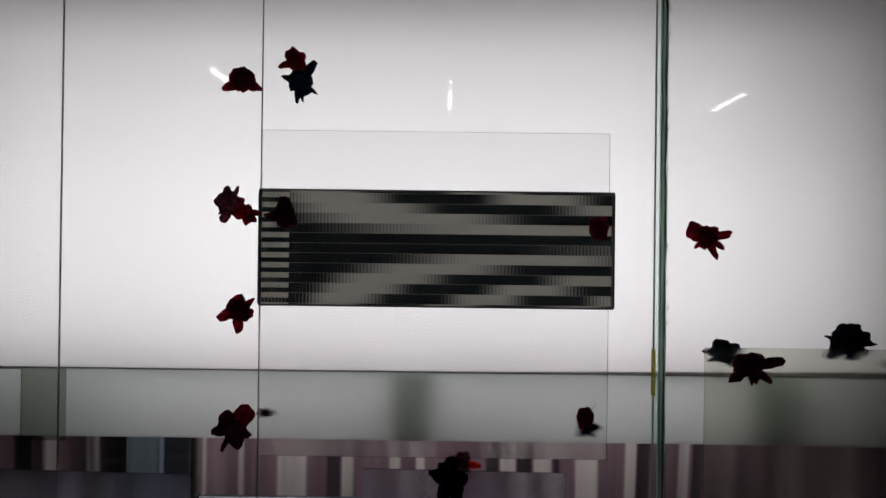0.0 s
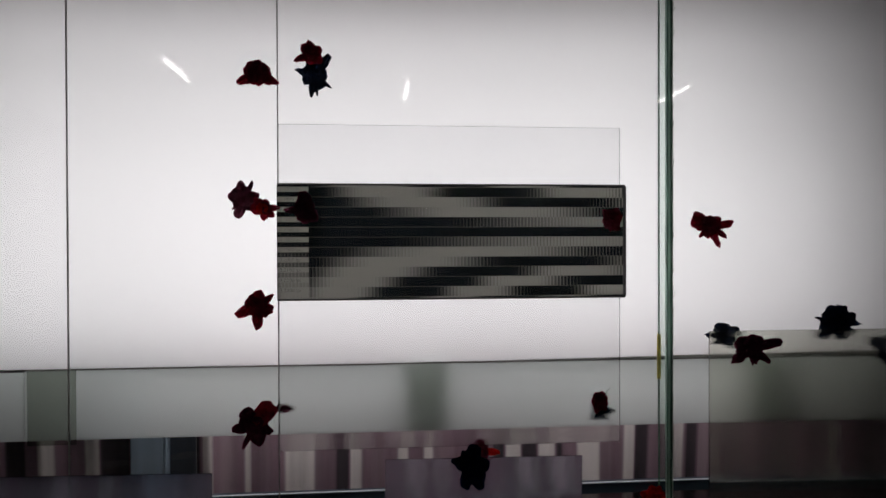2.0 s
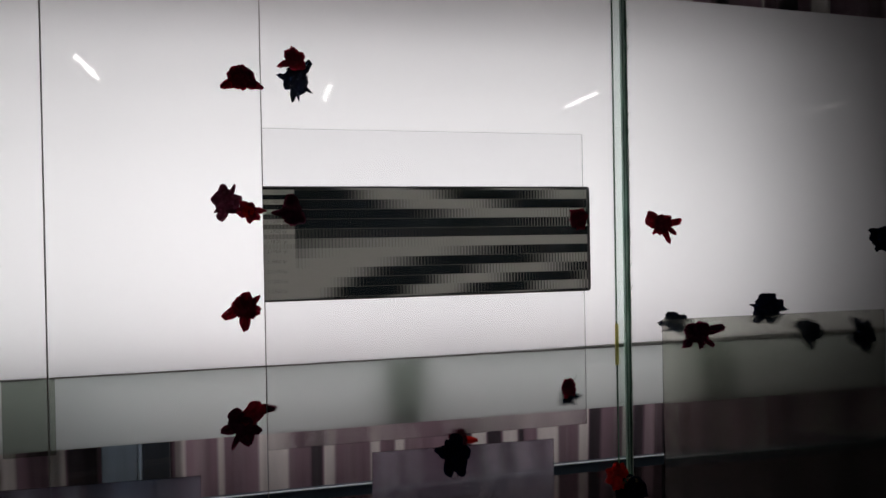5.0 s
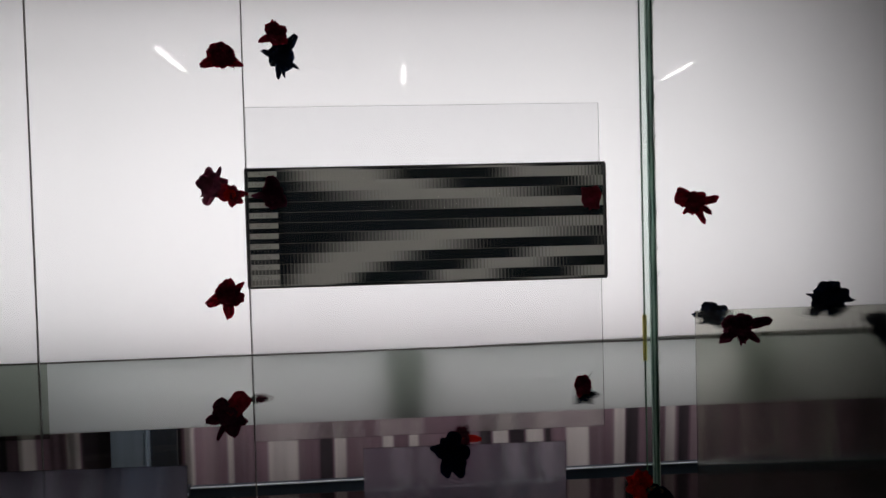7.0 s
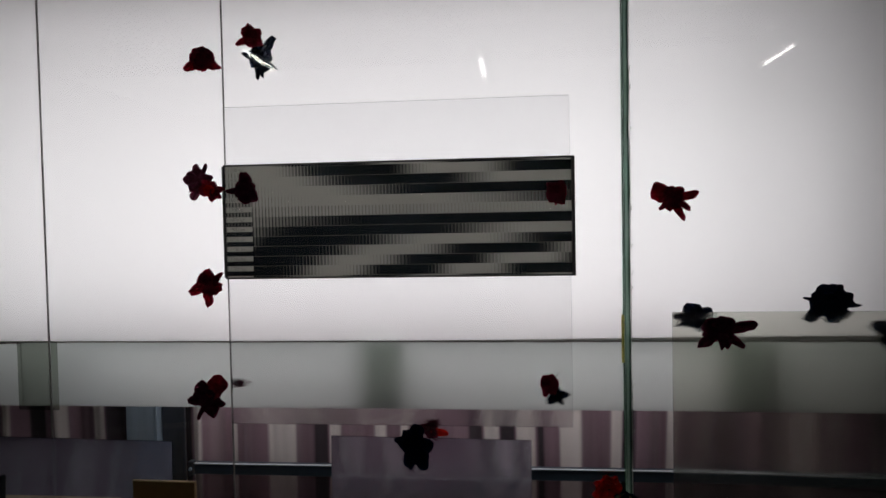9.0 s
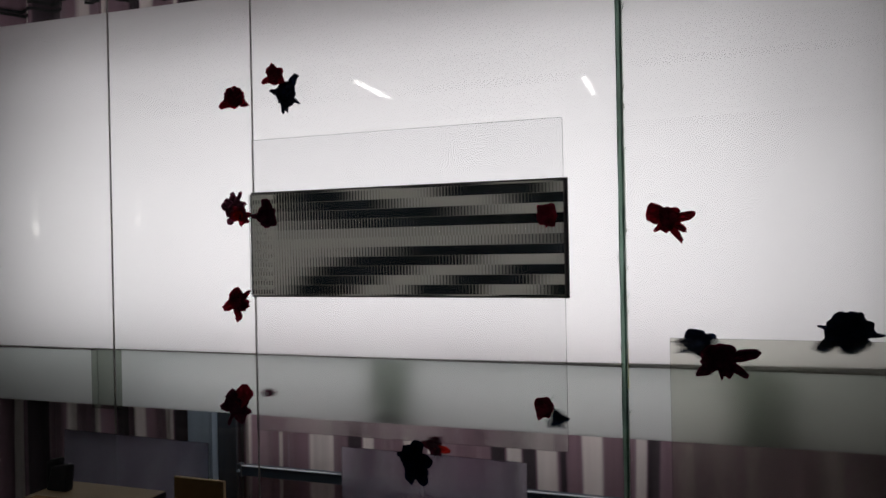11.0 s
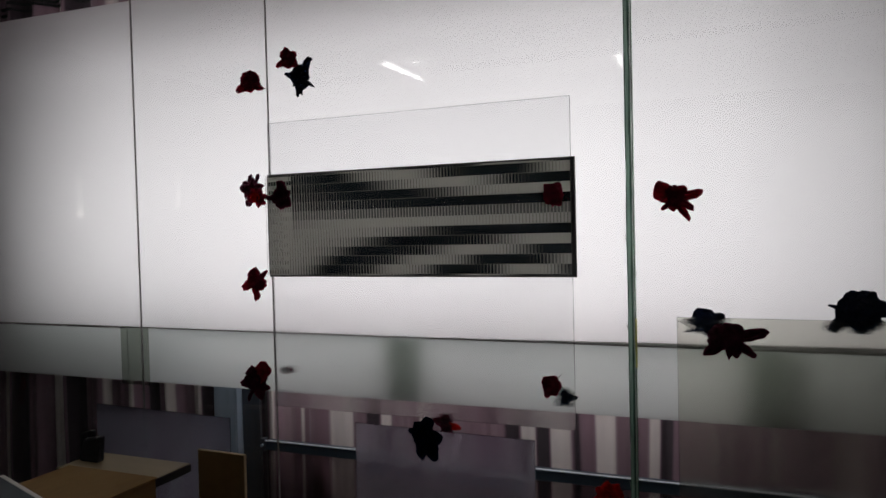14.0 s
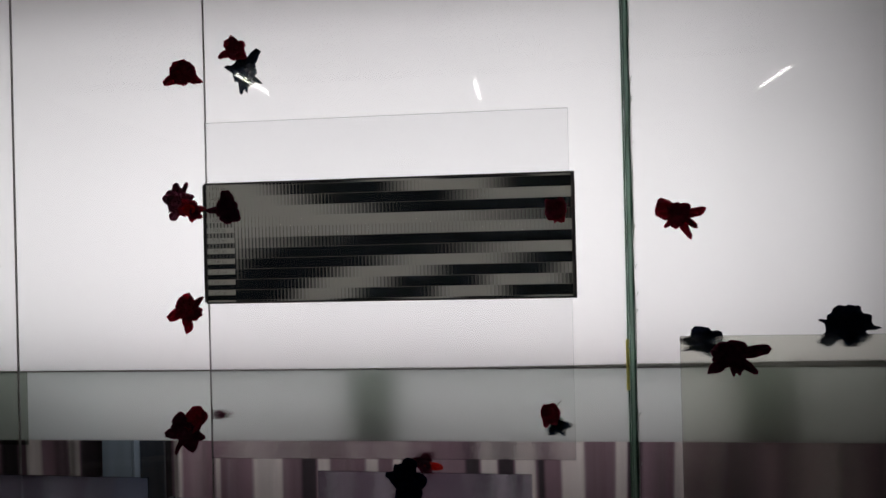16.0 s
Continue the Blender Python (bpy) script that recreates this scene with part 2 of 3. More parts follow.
tagged(part("floor", box(-3.4, 5.4, -4.2, 2.5, -0.06, 0), M_FLOOR), "dark grey floor of the dim showroom", "floor", kind="structure")
tagged(part("ceiling", box(-3.4, 5.4, -4.2, 2.5, 2.62, 2.70), M_CEIL), "plain pale ceiling with batten lights", "ceiling", kind="structure")
tagged(part("wall_north", box(-3.4, 5.4, 2.4, 2.5, 0, 2.62), M_PLASTER), "grey wall behind the curtain", "wall", kind="structure")
tagged(part("wall_south", box(-3.4, 5.4, -4.2, -4.1, 0, 2.62), M_PLASTER), "grey wall across the room", "wall", kind="structure")
tagged(part("wall_west", box(-3.4, -3.3, -4.1, 2.4, 0, 2.62), M_PLASTER), "grey side wall", "wall", kind="structure")
tagged(part("wall_east", box(5.3, 5.4, -4.1, 2.4, 0, 2.62), M_PLASTER), "grey side wall", "wall", kind="structure")

# clear front panes
PANES = [(-2.4, -0.906), (-0.902, -0.4365), (-0.4325, 0.503), (0.517, 2.4)]
glass_front = tagged(empty("glass_partition", (0, DF, 0)), "clear glass partition of tall upright panes", "partition", kind="structure")
for x0, x1 in PANES:
    bm = box(x0, x1, 0, 0.006, 0.05, 2.55)
    for f in bm.faces:
        f.material_index = 0 if f.normal.y < -0.5 else 1
    p = part("glass_pane", bm, [M_PANE, M_CLEAR], glass_front)
    p.visible_shadow = False
for x in (-0.904, -0.4345):
    bm = bmesh.new()
    for k in range(24):
        z = 0.05 + k * 2.5 / 24
        w = 0.0012 + 0.0004 * noise.noise((x * 9, 0, z * 7))
        box(x - w, x + w, 0.0004, 0.0056, z, z + 2.5 / 24, bm=bm)
    part("silicone_joint", bm, M_SEAM, glass_front, "thin dark grey silicone joint")

# glass fin standing on edge between the panes
fin = tagged(empty("glass_fin", (0.509, DF, 0)), "thick green-edged glass fin with chipped sealant", "glass fin", kind="structure")
fp = part("fin_pane", box(-0.004, 0.004, 0.012, 0.066, 0.05, 2.5), M_FIN, fin, "pale green glass")
fp.visible_shadow = False


def ragged_strip(x0, x1, y0, y1, wob, seed, step=0.022):
    """An upright strip in one piece whose two sides wander a little, as hand-drawn sealant does."""
    bm = bmesh.new()
    rings = []
    n = int(2.45 / step)
    for k in range(n + 1):
        z = 0.05 + 2.45 * k / n
        a = x0 + wob * noise.noise((seed, 1.0, z * 9)) + 0.6 * wob * noise.noise((seed, 2.0, z * 31))
        b = x1 + wob * noise.noise((seed, 5.0, z * 8)) + 0.6 * wob * noise.noise((seed, 6.0, z * 27))
        rings.append([bm.verts.new(c) for c in ((a, y0, z), (b, y0, z), (b, y1, z), (a, y1, z))])
    for p, q in zip(rings, rings[1:]):
        for k in range(4):
            bm.faces.new((p[k], p[(k + 1) % 4], q[(k + 1) % 4], q[k]))
    bm.faces.new(rings[0][::-1])
    bm.faces.new(rings[-1])
    return bm


part("front_edge", ragged_strip(-0.0070, 0.0046, 0.002, 0.012, 0.0010, 1.3), M_EDGE, fin, "green polished glass edge")
part("sealant_line", ragged_strip(-0.0070, -0.0056, -0.002, 0.0017, 0.0008, 2.7), M_EDGE_DARK, fin, "dark sealant line")
part("sealant_line", ragged_strip(0.0012, 0.0050, -0.002, 0.0017, 0.0013, 4.1), M_EDGE_DARK, fin, "dark sealant line")
part("sealant_bead", ragged_strip(-0.0034, -0.0020, -0.002, 0.0017, 0.0012, 6.9), M_BEAD, fin, "pale green sealant bead")
part("sealant_bead", ragged_strip(0.0060, 0.0076, -0.002, 0.0017, 0.0012, 8.3), M_SMEAR, fin, "clear sealant bead")
part("rear_edge", box(-0.0012, 0.0012, 0.066, 0.070, 0.05, 2.5), M_EDGE_DARK, fin, "dark rear edge")
bm = bmesh.new()
for k in range(26):
    z = 0.75 + random.random() * 1.45
    side = random.choice((-1, 1, 1))
    at0 = Vector((side * 0.0075, 0.0, z))
    for q in range(4):
        at1 = at0 + Vector((side * random.uniform(-0.0010, 0.0028), 0, random.uniform(0.0008, 0.0052)))
        rod(at0, at1, 0.0007 + 0.0005 * random.random(), n=5, bm=bm)
        at0 = at1
part("sealant_smears", bm, M_WISP, fin, "ragged smears of clear sealant", True)
tagged(part("tape_strip", box(0.5030, 0.5130, 1.7365, 1.7400, 1.058, 1.172, 0.0008), M_YELLOW), "short strip of yellow masking tape on the glass fin", "tape")

# diffuser boards: upper opal boards, an aluminium strip, lower frosted boards
SLOPE = lambda x: 2.092 - 0.016 * x
boards = tagged(empty("diffuser_wall", (0, DB, 0)), "white backlit acrylic boards in front of the curtain", "light panel", kind="structure")
for x0, x1 in ((-2.3, 0.508), (0.510, 2.3)):
    bm = box(x0, x1, 0, 0.005, 1.110, 2.05)
    for v in bm.verts:
        if v.co.z > 2:
            v.co.z = SLOPE(v.co.x)
    part("upper_board", bm, M_BOARD, boards, "glowing white opal board")
for x0, x1, top in ((-2.3, -1.034, 1.1030), (-1.032, 0.508, 1.1065), (0.510, 2.3, 1.1065)):
    part("lower_board", box(x0, x1, 0, 0.005, 0.941, top), M_LOWER, boards, "frosted lower board")
bm = bmesh.new()
rings = []
for k in range(49):
    x = -0.1 + 2.4 * k / 48
    g = min(1.0, k / 26)
    low, high = 1.1102, 1.1106 + 0.0105 * g * g * (3 - 2 * g) + 0.0012 * noise.noise((x * 4, 0.5, 2.0)) * g
    rings.append([bm.verts.new(c) for c in ((x, -0.0035, low), (x, -0.0035, high), (x, 0.003, high), (x, 0.003, low))])
for p, q in zip(rings, rings[1:]):
    for k in range(4):
        bm.faces.new((p[k], p[(k + 1) % 4], q[(k + 1) % 4], q[k]))
bm.faces.new(rings[0][::-1])
bm.faces.new(rings[-1])
part("joint_cover", bm, M_COVER, boards, "grey cover strip that widens")
bm = box(-2.3, 2.3, -0.003, 0.004, 1.1065, 1.110)
part("divider_strip", bm, M_SEAM, boards, "thin grey joint strip")
for x0, x1 in ((-0.135, -0.027), (0.735, 0.855)):
    tagged(part("post", box(x0, x1, DB + 0.02, DB + 0.06, 0.945, 1.112, 0.003), M_POST), "short green-grey post behind the frosted board", "post", kind="structure")

tagged(part("post", box(-1.001, -0.894, 1.688, 1.692, 0.945, 1.116, 0.001), M_POST_CLEAR), "thin green-grey strip between glass and frosted board", "post", kind="structure")

# the clear surface film bulges slightly along two level lines, so that lamps mirror there a second time
for x0, x1, zc in ((-2.3, 0.500, 1.826), (0.518, 2.3, 1.842), (-2.3, 0.500, 2.022)):
    bm = bmesh.new()
    arc, bend_r = [], 0.5
    for k in range(25):
        a = radians(-5.2 + 10.4 * k / 24)
        y = -0.0050 + bend_r * (1 - math.cos(a))
        arc.append((bm.verts.new((x0, y, zc + bend_r * math.sin(a))), bm.verts.new((x1, y, zc + bend_r * math.sin(a)))))
    for p, q in zip(arc, arc[1:]):
        bm.faces.new((p[0], p[1], q[1], q[0]))
    part("film_bulge", bm, M_FILM, boards, "clear glossy surface film", True).visible_shadow = False

# aluminium upright with rail
up = tagged(empty("aluminium_frame", (-0.793, 1.925, 0)), "bluish aluminium upright with a long rail", "frame")
part("upright", box(-0.057, 0.028, -0.01, 0.03, 0.0, 1.05, 0.003), M_ALU, up)
part("upright_rib", box(0.030, 0.036, -0.012, 0.03, 0.0, 1.05, 0.002), M_ALU, up)
part("side_channel", box(0.038, 0.105, 0.012, 0.024, 0.0, 1.05, 0.002), M_ALU_DARK, up, "dark anodised channel")
rail = part("rail", box(0.14, 2.6, -0.015, 0.015, 0.708, 0.737, 0.003), M_ALU_RAIL, up, "long blue-grey aluminium rail")
# thin pale strip in place of the highlight on the rail
part("rail_highlight", box(0.14, 2.6, -0.017, -0.011, 0.7373, 0.7405, 0.001), M_RAIL_HIGHLIGHT, rail, "painted pale highlight along the top of the rail")
bm = box(0.14, 2.6, 0.0, 0.004, 0.05, 0.7075)
for f in bm.faces:
    f.material_index = 0 if f.normal.y < -0.5 else 1
part("smoked_pane", bm, [M_SMOKED, M_CLEAR], up, "dark smoked glass below the rail").visible_shadow = False
bracket = part("bracket", box(0.128, 0.143, -0.02, 0.0, 0.704, 0.746, 0.003), M_ALU_DARK, up)
part("bolt", rod((0.136, -0.026, 0.725), (0.136, -0.0195, 0.725), 0.005, n=6), M_ALU, bracket)

# curtain in deep folds, with pale stripes and dark fold shade put into its colour
PALE = [(-1.92, -1.87), (-1.66, -1.59), (-1.40, -1.375), (-1.27, -1.245), (-1.108, -1.070), (-0.992, -0.949), (-0.681, -0.653), (-0.571, -0.553), (-0.460, -0.380), (-0.281, -0.249), (-0.148, -0.119), (-0.076, -0.051), (0.158, 0.200), (0.247, 0.299), (0.366, 0.425), (0.510, 0.539), (0.659, 0.686), (0.95, 0.99), (1.2, 1.23), (1.44, 1.5)]
FOLD_SHADE = [(-1.86, -1.79), (-1.57, -1.50), (-1.20, -1.15), (-0.945, -0.878), (-0.780, -0.690), (-0.318, -0.284), (0.118, 0.153), (0.204, 0.243), (0.305, 0.322), (0.541, 0.573), (0.695, 0.722), (0.80, 0.86), (1.05, 1.12), (1.3, 1.36)]


def fold(x, z):
    a = x * 41 + 1.5 * noise.noise((x * 2.3, 0, 0))
    y = 0.036 * math.sin(a) + 0.011 * math.sin(2 * a + 0.9) + 0.005 * math.sin(4.3 * a) + 0.016 * noise.noise((x * 9, 3.1, 0)) + 0.010 * noise.noise((x * 24, 7, z * 0.8))
    ahead = max(0.0, min(1.0, (1.16 - z) / 0.2))
    return y * (1.0 - 0.25 * z / 2.6) * (1 - 0.58 * ahead) + 0.010 * noise.noise((x * 3, 1, z * 1.2)) - 0.075 * ahead * ahead * (3 - 2 * ahead)


bm = bmesh.new()
cols, rows_n = 1500, 40
grid = []
for i in range(cols + 1):
    x = -3.2 + 6.4 * i / cols
    grid.append([bm.verts.new((x + 0.016 * (noise.noise((x * 3.4, 9, 2.55 * k / rows_n * 1.5)) - noise.noise((x * 3.4, 9, 1.3))), fold(x, 2.6 * k / rows_n), 0.03 + 2.55 * k / rows_n)) for k in range(rows_n + 1)])
for i in range(cols):
    x = -3.2 + 6.4 * (i + 0.5) / cols
    for k in range(rows_n):
        f = bm.faces.new((grid[i][k], grid[i + 1][k], grid[i + 1][k + 1], grid[i][k + 1]))
        f.smooth = True
curtain = tagged(empty("curtain", (0, DC, 0)), "mauve curtain with pale stripes and painted dark fold shade, in deep folds", "curtain")
cloth = part("cloth", bm, M_CLOTH, curtain)


def stripe_and_shade(x, edge=0.007):
    """0.5 on the mauve ground, 1 on pale stripes, 0 in painted fold shade, with soft edges."""
    side = lambda a, b: max(0.0, min(1.0, 0.5 + min(x - a, b - x) / edge))
    return 0.5 + 0.5 * max(side(a, b) for a, b in PALE) - 0.5 * max(side(a, b) for a, b in FOLD_SHADE) + 0.10 * noise.noise((x * 17, 4, 2))


attr = cloth.data.attributes.new("stripe_and_shade", "FLOAT", "POINT")
attr.data.foreach_set("value", [stripe_and_shade(-3.2 + 6.4 * i / cols) for i in range(cols + 1) for k in range(rows_n + 1)])
for z0, off in ((2.275, 0), (2.300, 1)):
    bm = bmesh.new()
    pts = []
    for i in range(0, cols + 1, 3):
        x = -3.2 + 6.4 * i / cols
        zz = z0 + 0.012 * round(2 * noise.noise((x * 2.5, off * 0.2, 0)))
        y = fold(x, zz) - 0.006
        pts.append((bm.verts.new((x, y, zz)), bm.verts.new((x, y, zz + 0.011)), bm.verts.new((x, y + 0.004, zz + 0.011)), bm.verts.new((x, y + 0.004, zz))))
    for a, b in zip(pts, pts[1:]):
        for k in range(4):
            bm.faces.new((a[k], b[k], b[(k + 1) % 4], a[(k + 1) % 4]))
    part("trim_band", bm, M_BLACK, curtain, "thin black trim band")

# ceiling tubes
for x, y0, z in ((-1.54, -1.90, 2.575), (0.02, -2.19, 2.528), (2.195, -2.545, 2.602), (4.5, -2.36, 2.57)):
    lamp = tagged(empty("batten_light", (x, y0, z)), "slim lit white batten light under the ceiling", "batten light", "ceiling batten lights")
    tube = part("diffuser", box(-0.0125, 0.0125, 0, 0.64, -0.010, 0.010, 0.004), M_TUBE if x < 4 else M_TUBE_DIM, lamp, "glowing white diffuser")
    part("housing", box(-0.02, 0.02, -0.01, 0.65, 0.018, 2.62 - z, 0.003), M_WHITE_METAL, lamp)
    part("end_cap", box(-0.018, 0.018, -0.018, -0.001, -0.014, 0.017, 0.003), M_WHITE_METAL, tube)
    part("end_cap", box(-0.018, 0.018, 0.641, 0.658, -0.014, 0.017, 0.003), M_WHITE_METAL, tube)

# two slim lit wall lamps across the room, seen mirrored in the glass
for y, z in ((-0.21, 1.52), (-1.12, 1.60)):
    sconce = tagged(empty("wall_lamp", (-3.30, y, z)), "slim upright lit lamp on the grey side wall", "wall lamp", "slim wall lamps")
    part("back_plate", box(0.0, 0.012, -0.03, 0.03, -0.03, 0.30, 0.003), M_WHITE_METAL, sconce)
    part("diffuser", box(0.0122, 0.03, -0.018, 0.018, 0.08, 0.28, 0.004), M_SLOT_DIM, sconce, "faintly lit diffuser")
    part("bright_end", box(0.0122, 0.03, -0.020, 0.020, 0.0, 0.079, 0.004), M_SLOT, sconce, "brighter lower end")

# ---------------------------------------------------------------- loose lens sheets


def lens_sheet(x0, x1, z0, z1, y, mat, label, lean=0.0, tilt=0.0):
    s = tagged(empty("lens_sheet", ((x0 + x1) / 2, y, z0)), label, "plastic sheet", "clear plastic lens sheets")
    w, h = (x1 - x0) / 2, z1 - z0
    sheet = part("sheet", box(-w, w, 0, 0.003, 0, h), mat, s)
    sheet.visible_shadow = False
    for a, b, c, d in ((-w, w, h, h + 0.0008), (-w - 0.0008, -w, 0, h), (w, w + 0.0008, 0, h), (-w, w, -0.0008, 0)):
        part("cut_edge", box(a, b, 0.0, 0.003, c, d), M_SHEET_EDGE, sheet)
    s.rotation_euler = (radians(lean), radians(tilt), 0)
    return s


lens_sheet(-0.4335, 0.381, 0.922, 1.682, 1.6685, M_SHEET, "large clear lens sheet fixed behind the striped test panel")
lens_sheet(0.606, 1.33, 0.30, 1.186, 1.664, M_SHEET_GREY, "large hazy lens sheet leaning upright on the glass")
lens_sheet(-0.194, 0.279, 0.25, 0.893, 1.664, M_SHEET_SOFT, "hazy lens sheet standing before the rail", tilt=0.6)
lens_sheet(-1.09, -0.594, 0.30, 0.880, 1.664, M_SHEET_BLUE, "hazy grey lens sheet behind the table", tilt=0.8)

# ---------------------------------------------------------------- lenticular test panel
PX0, PX1, PZ0, PZ1 = -0.435, 0.392, 1.272, 1.545
PW, PH = PX1 - PX0, PZ1 - PZ0
LPI, THICK, RADIUS = 3.1684 / 0.0254, 0.0170, 0.00567
panel = tagged(empty("test_panel", (PX0, 1.650, PZ0)), "dark lens-pitch test panel with moving grey and black bands", "test panel")
pitch = 1 / LPI
n = int(PW / pitch)
x00 = (PW - n * pitch) / 2
verts, faces = [], []
steps = 10
for k in range(n):
    for j in range(steps + (k == n - 1)):
        u = -pitch / 2 + pitch * j / steps
        d = RADIUS - math.sqrt(RADIUS ** 2 - u * u)
        x = x00 + (k + 0.5) * pitch + u
        verts += [(x, d, 0.0046), (x, d, PH - 0.0046)]
for i in range(len(verts) // 2 - 1):
    faces.append((2 * i, 2 * i + 2, 2 * i + 3, 2 * i + 1))
me = bpy.data.meshes.new("lens_face")
me.from_pydata(verts, [], faces)
me.polygons.foreach_set("use_smooth", [True] * len(me.polygons))
lm, nt, out = shader_material("lens_acrylic")
gb = nt.nodes.new("ShaderNodeBsdfGlass")
gb.inputs[0].default_value = (0.95, 0.95, 0.94, 1)
gb.inputs["Roughness"].default_value, gb.inputs["IOR"].default_value = 0.06, 1.5
nt.links.new(gb.outputs[0], out.inputs[0])
me.materials.append(lm)
# sharp creases between the lenses
bm = bmesh.new()
bm.from_mesh(me)
for e in bm.edges:
    if len(e.link_faces) == 2:
        c = e.verts[0].co.x
        q = (c - x00) / pitch
        if abs(q - round(q)) < 1e-3:
            e.smooth = False
bm.to_mesh(me)
bm.free()
lens = new("lens_face", me)
lens.parent = panel
tagged(lens, "ribbed clear plastic lens face")

# the printed film behind the lenses: eleven rows, each ruled at its own pitch
pm, nt, out = shader_material("printed_test_film")


def calc(op, a, b=None):
    nd = nt.nodes.new("ShaderNodeMath")
    nd.operation = op
    for s, v in ((0, a), (1, b)):
        if v is None:
            continue
        if isinstance(v, (int, float)):
            nd.inputs[s].default_value = v
        else:
            nt.links.new(v, nd.inputs[s])
    return nd.outputs[0]


tc, sp = nt.nodes.new("ShaderNodeTexCoord"), nt.nodes.new("ShaderNodeSeparateXYZ")
nt.links.new(tc.outputs["Object"], sp.inputs[0])
X, Z = sp.outputs["X"], sp.outputs["Z"]
LABEL_W, PHASE, PER_ROW = 0.070, 0.46, 0.04
XREF = x00 + 9.5 * pitch - 0.0024
rowpos = calc("MULTIPLY", calc("SUBTRACT", PH - 0.008, Z), 11 / (PH - 0.016))
row = calc("FLOOR", rowpos)
inrow = calc("FRACT", rowpos)
lpi = calc("MULTIPLY", calc("ADD", calc("MULTIPLY", row, 0.0131), 3.0946), 1 / 0.0254)
inlabel = calc("LESS_THAN", X, LABEL_W)
pitch_here = calc("ADD", calc("MULTIPLY", inlabel, 3.147 / 0.0254), calc("MULTIPLY", calc("SUBTRACT", 1.0, inlabel), lpi))
ruled = calc("ADD", calc("ADD", calc("MULTIPLY", calc("SUBTRACT", X, XREF), pitch_here), PHASE), calc("ADD", calc("MULTIPLY", row, PER_ROW), calc("MULTIPLY", inlabel, 0.09)))
off = calc("ABSOLUTE", calc("SUBTRACT", calc("FRACT", ruled), 0.75))
near = calc("MINIMUM", off, calc("SUBTRACT", 1.0, off))
soft_ink = nt.nodes.new("ShaderNodeMapRange")
soft_ink.interpolation_type = "SMOOTHSTEP"
for nm, v in (("From Min", 0.395), ("From Max", 0.175), ("To Min", 0.0), ("To Max", 1.0)):
    soft_ink.inputs[nm].default_value = v
nt.links.new(near, soft_ink.inputs[0])
band = soft_ink.outputs[0]
upper = calc("LESS_THAN", inrow, 0.52)
ink = calc("MULTIPLY", band, calc("SUBTRACT", 1.0, calc("MULTIPLY", inlabel, upper)))
hair = calc("LESS_THAN", inrow, 0.035)
ink = calc("MULTIPLY", ink, calc("SUBTRACT", 1.0, calc("MULTIPLY", hair, 0.55)))
mixc = nt.nodes.new("ShaderNodeMix")
mixc.data_type = "RGBA"
nt.links.new(ink, mixc.inputs[0])
mixc.inputs[6].default_value, mixc.inputs[7].default_value = (0.475, 0.463, 0.412, 1), (0.012, 0.016, 0.021, 1)
df, tr, ms = nt.nodes.new("ShaderNodeBsdfDiffuse"), nt.nodes.new("ShaderNodeBsdfTranslucent"), nt.nodes.new("ShaderNodeMixShader")
ms.inputs[0].default_value = 0.5
for s in (df, tr):
    nt.links.new(mixc.outputs[2], s.inputs[0])
nt.links.new(df.outputs[0], ms.inputs[1])
nt.links.new(tr.outputs[0], ms.inputs[2])
nt.links.new(ms.outputs[0], out.inputs[0])
bm = bmesh.new()
q = [bm.verts.new(c) for c in ((0.003, THICK, 0.003), (PW - 0.003, THICK, 0.003), (PW - 0.003, THICK, PH - 0.003), (0.003, THICK, PH - 0.003))]
bm.faces.new(q)
film_part = part("printed_film", bm, pm, panel, "grey film ruled with black lines")
for a, b, c, d in ((0, PW, 0, 0.0045), (0, PW, PH - 0.0045, PH), (0, 0.003, 0.0045, PH - 0.0045), (PW - 0.007, PW, 0.0045, PH - 0.0045)):
    part("frame_bar", box(a, b, THICK - 0.006, THICK + 0.0012, c, d, 0.001), M_FRAME, panel, "dark grey edge")
rh = (PH - 0.016) / 11
for k in range(11):
    cu = bpy.data.curves.new("label_text", "FONT")
    cu.body, cu.size, cu.align_y = f"{3.13 + 0.01 * k:.4f} lpi", 0.0122, "CENTER"
    cu.offset = -0.00025
    cu.extrude = 0.0001
    t = new("text_curve", cu)
    bpy.context.view_layer.update()
    me = bpy.data.meshes.new_from_object(t.evaluated_get(bpy.context.evaluated_depsgraph_get()))
    bpy.data.objects.remove(t)
    me.materials.clear()
    me.materials.append(M_INK)
    t = new("label_text", me)
    t.parent = lens
    t.matrix_basis = pose(0.007, -0.0006, PH - 0.008 - (k + 0.27) * rh, 90, 0, 0)

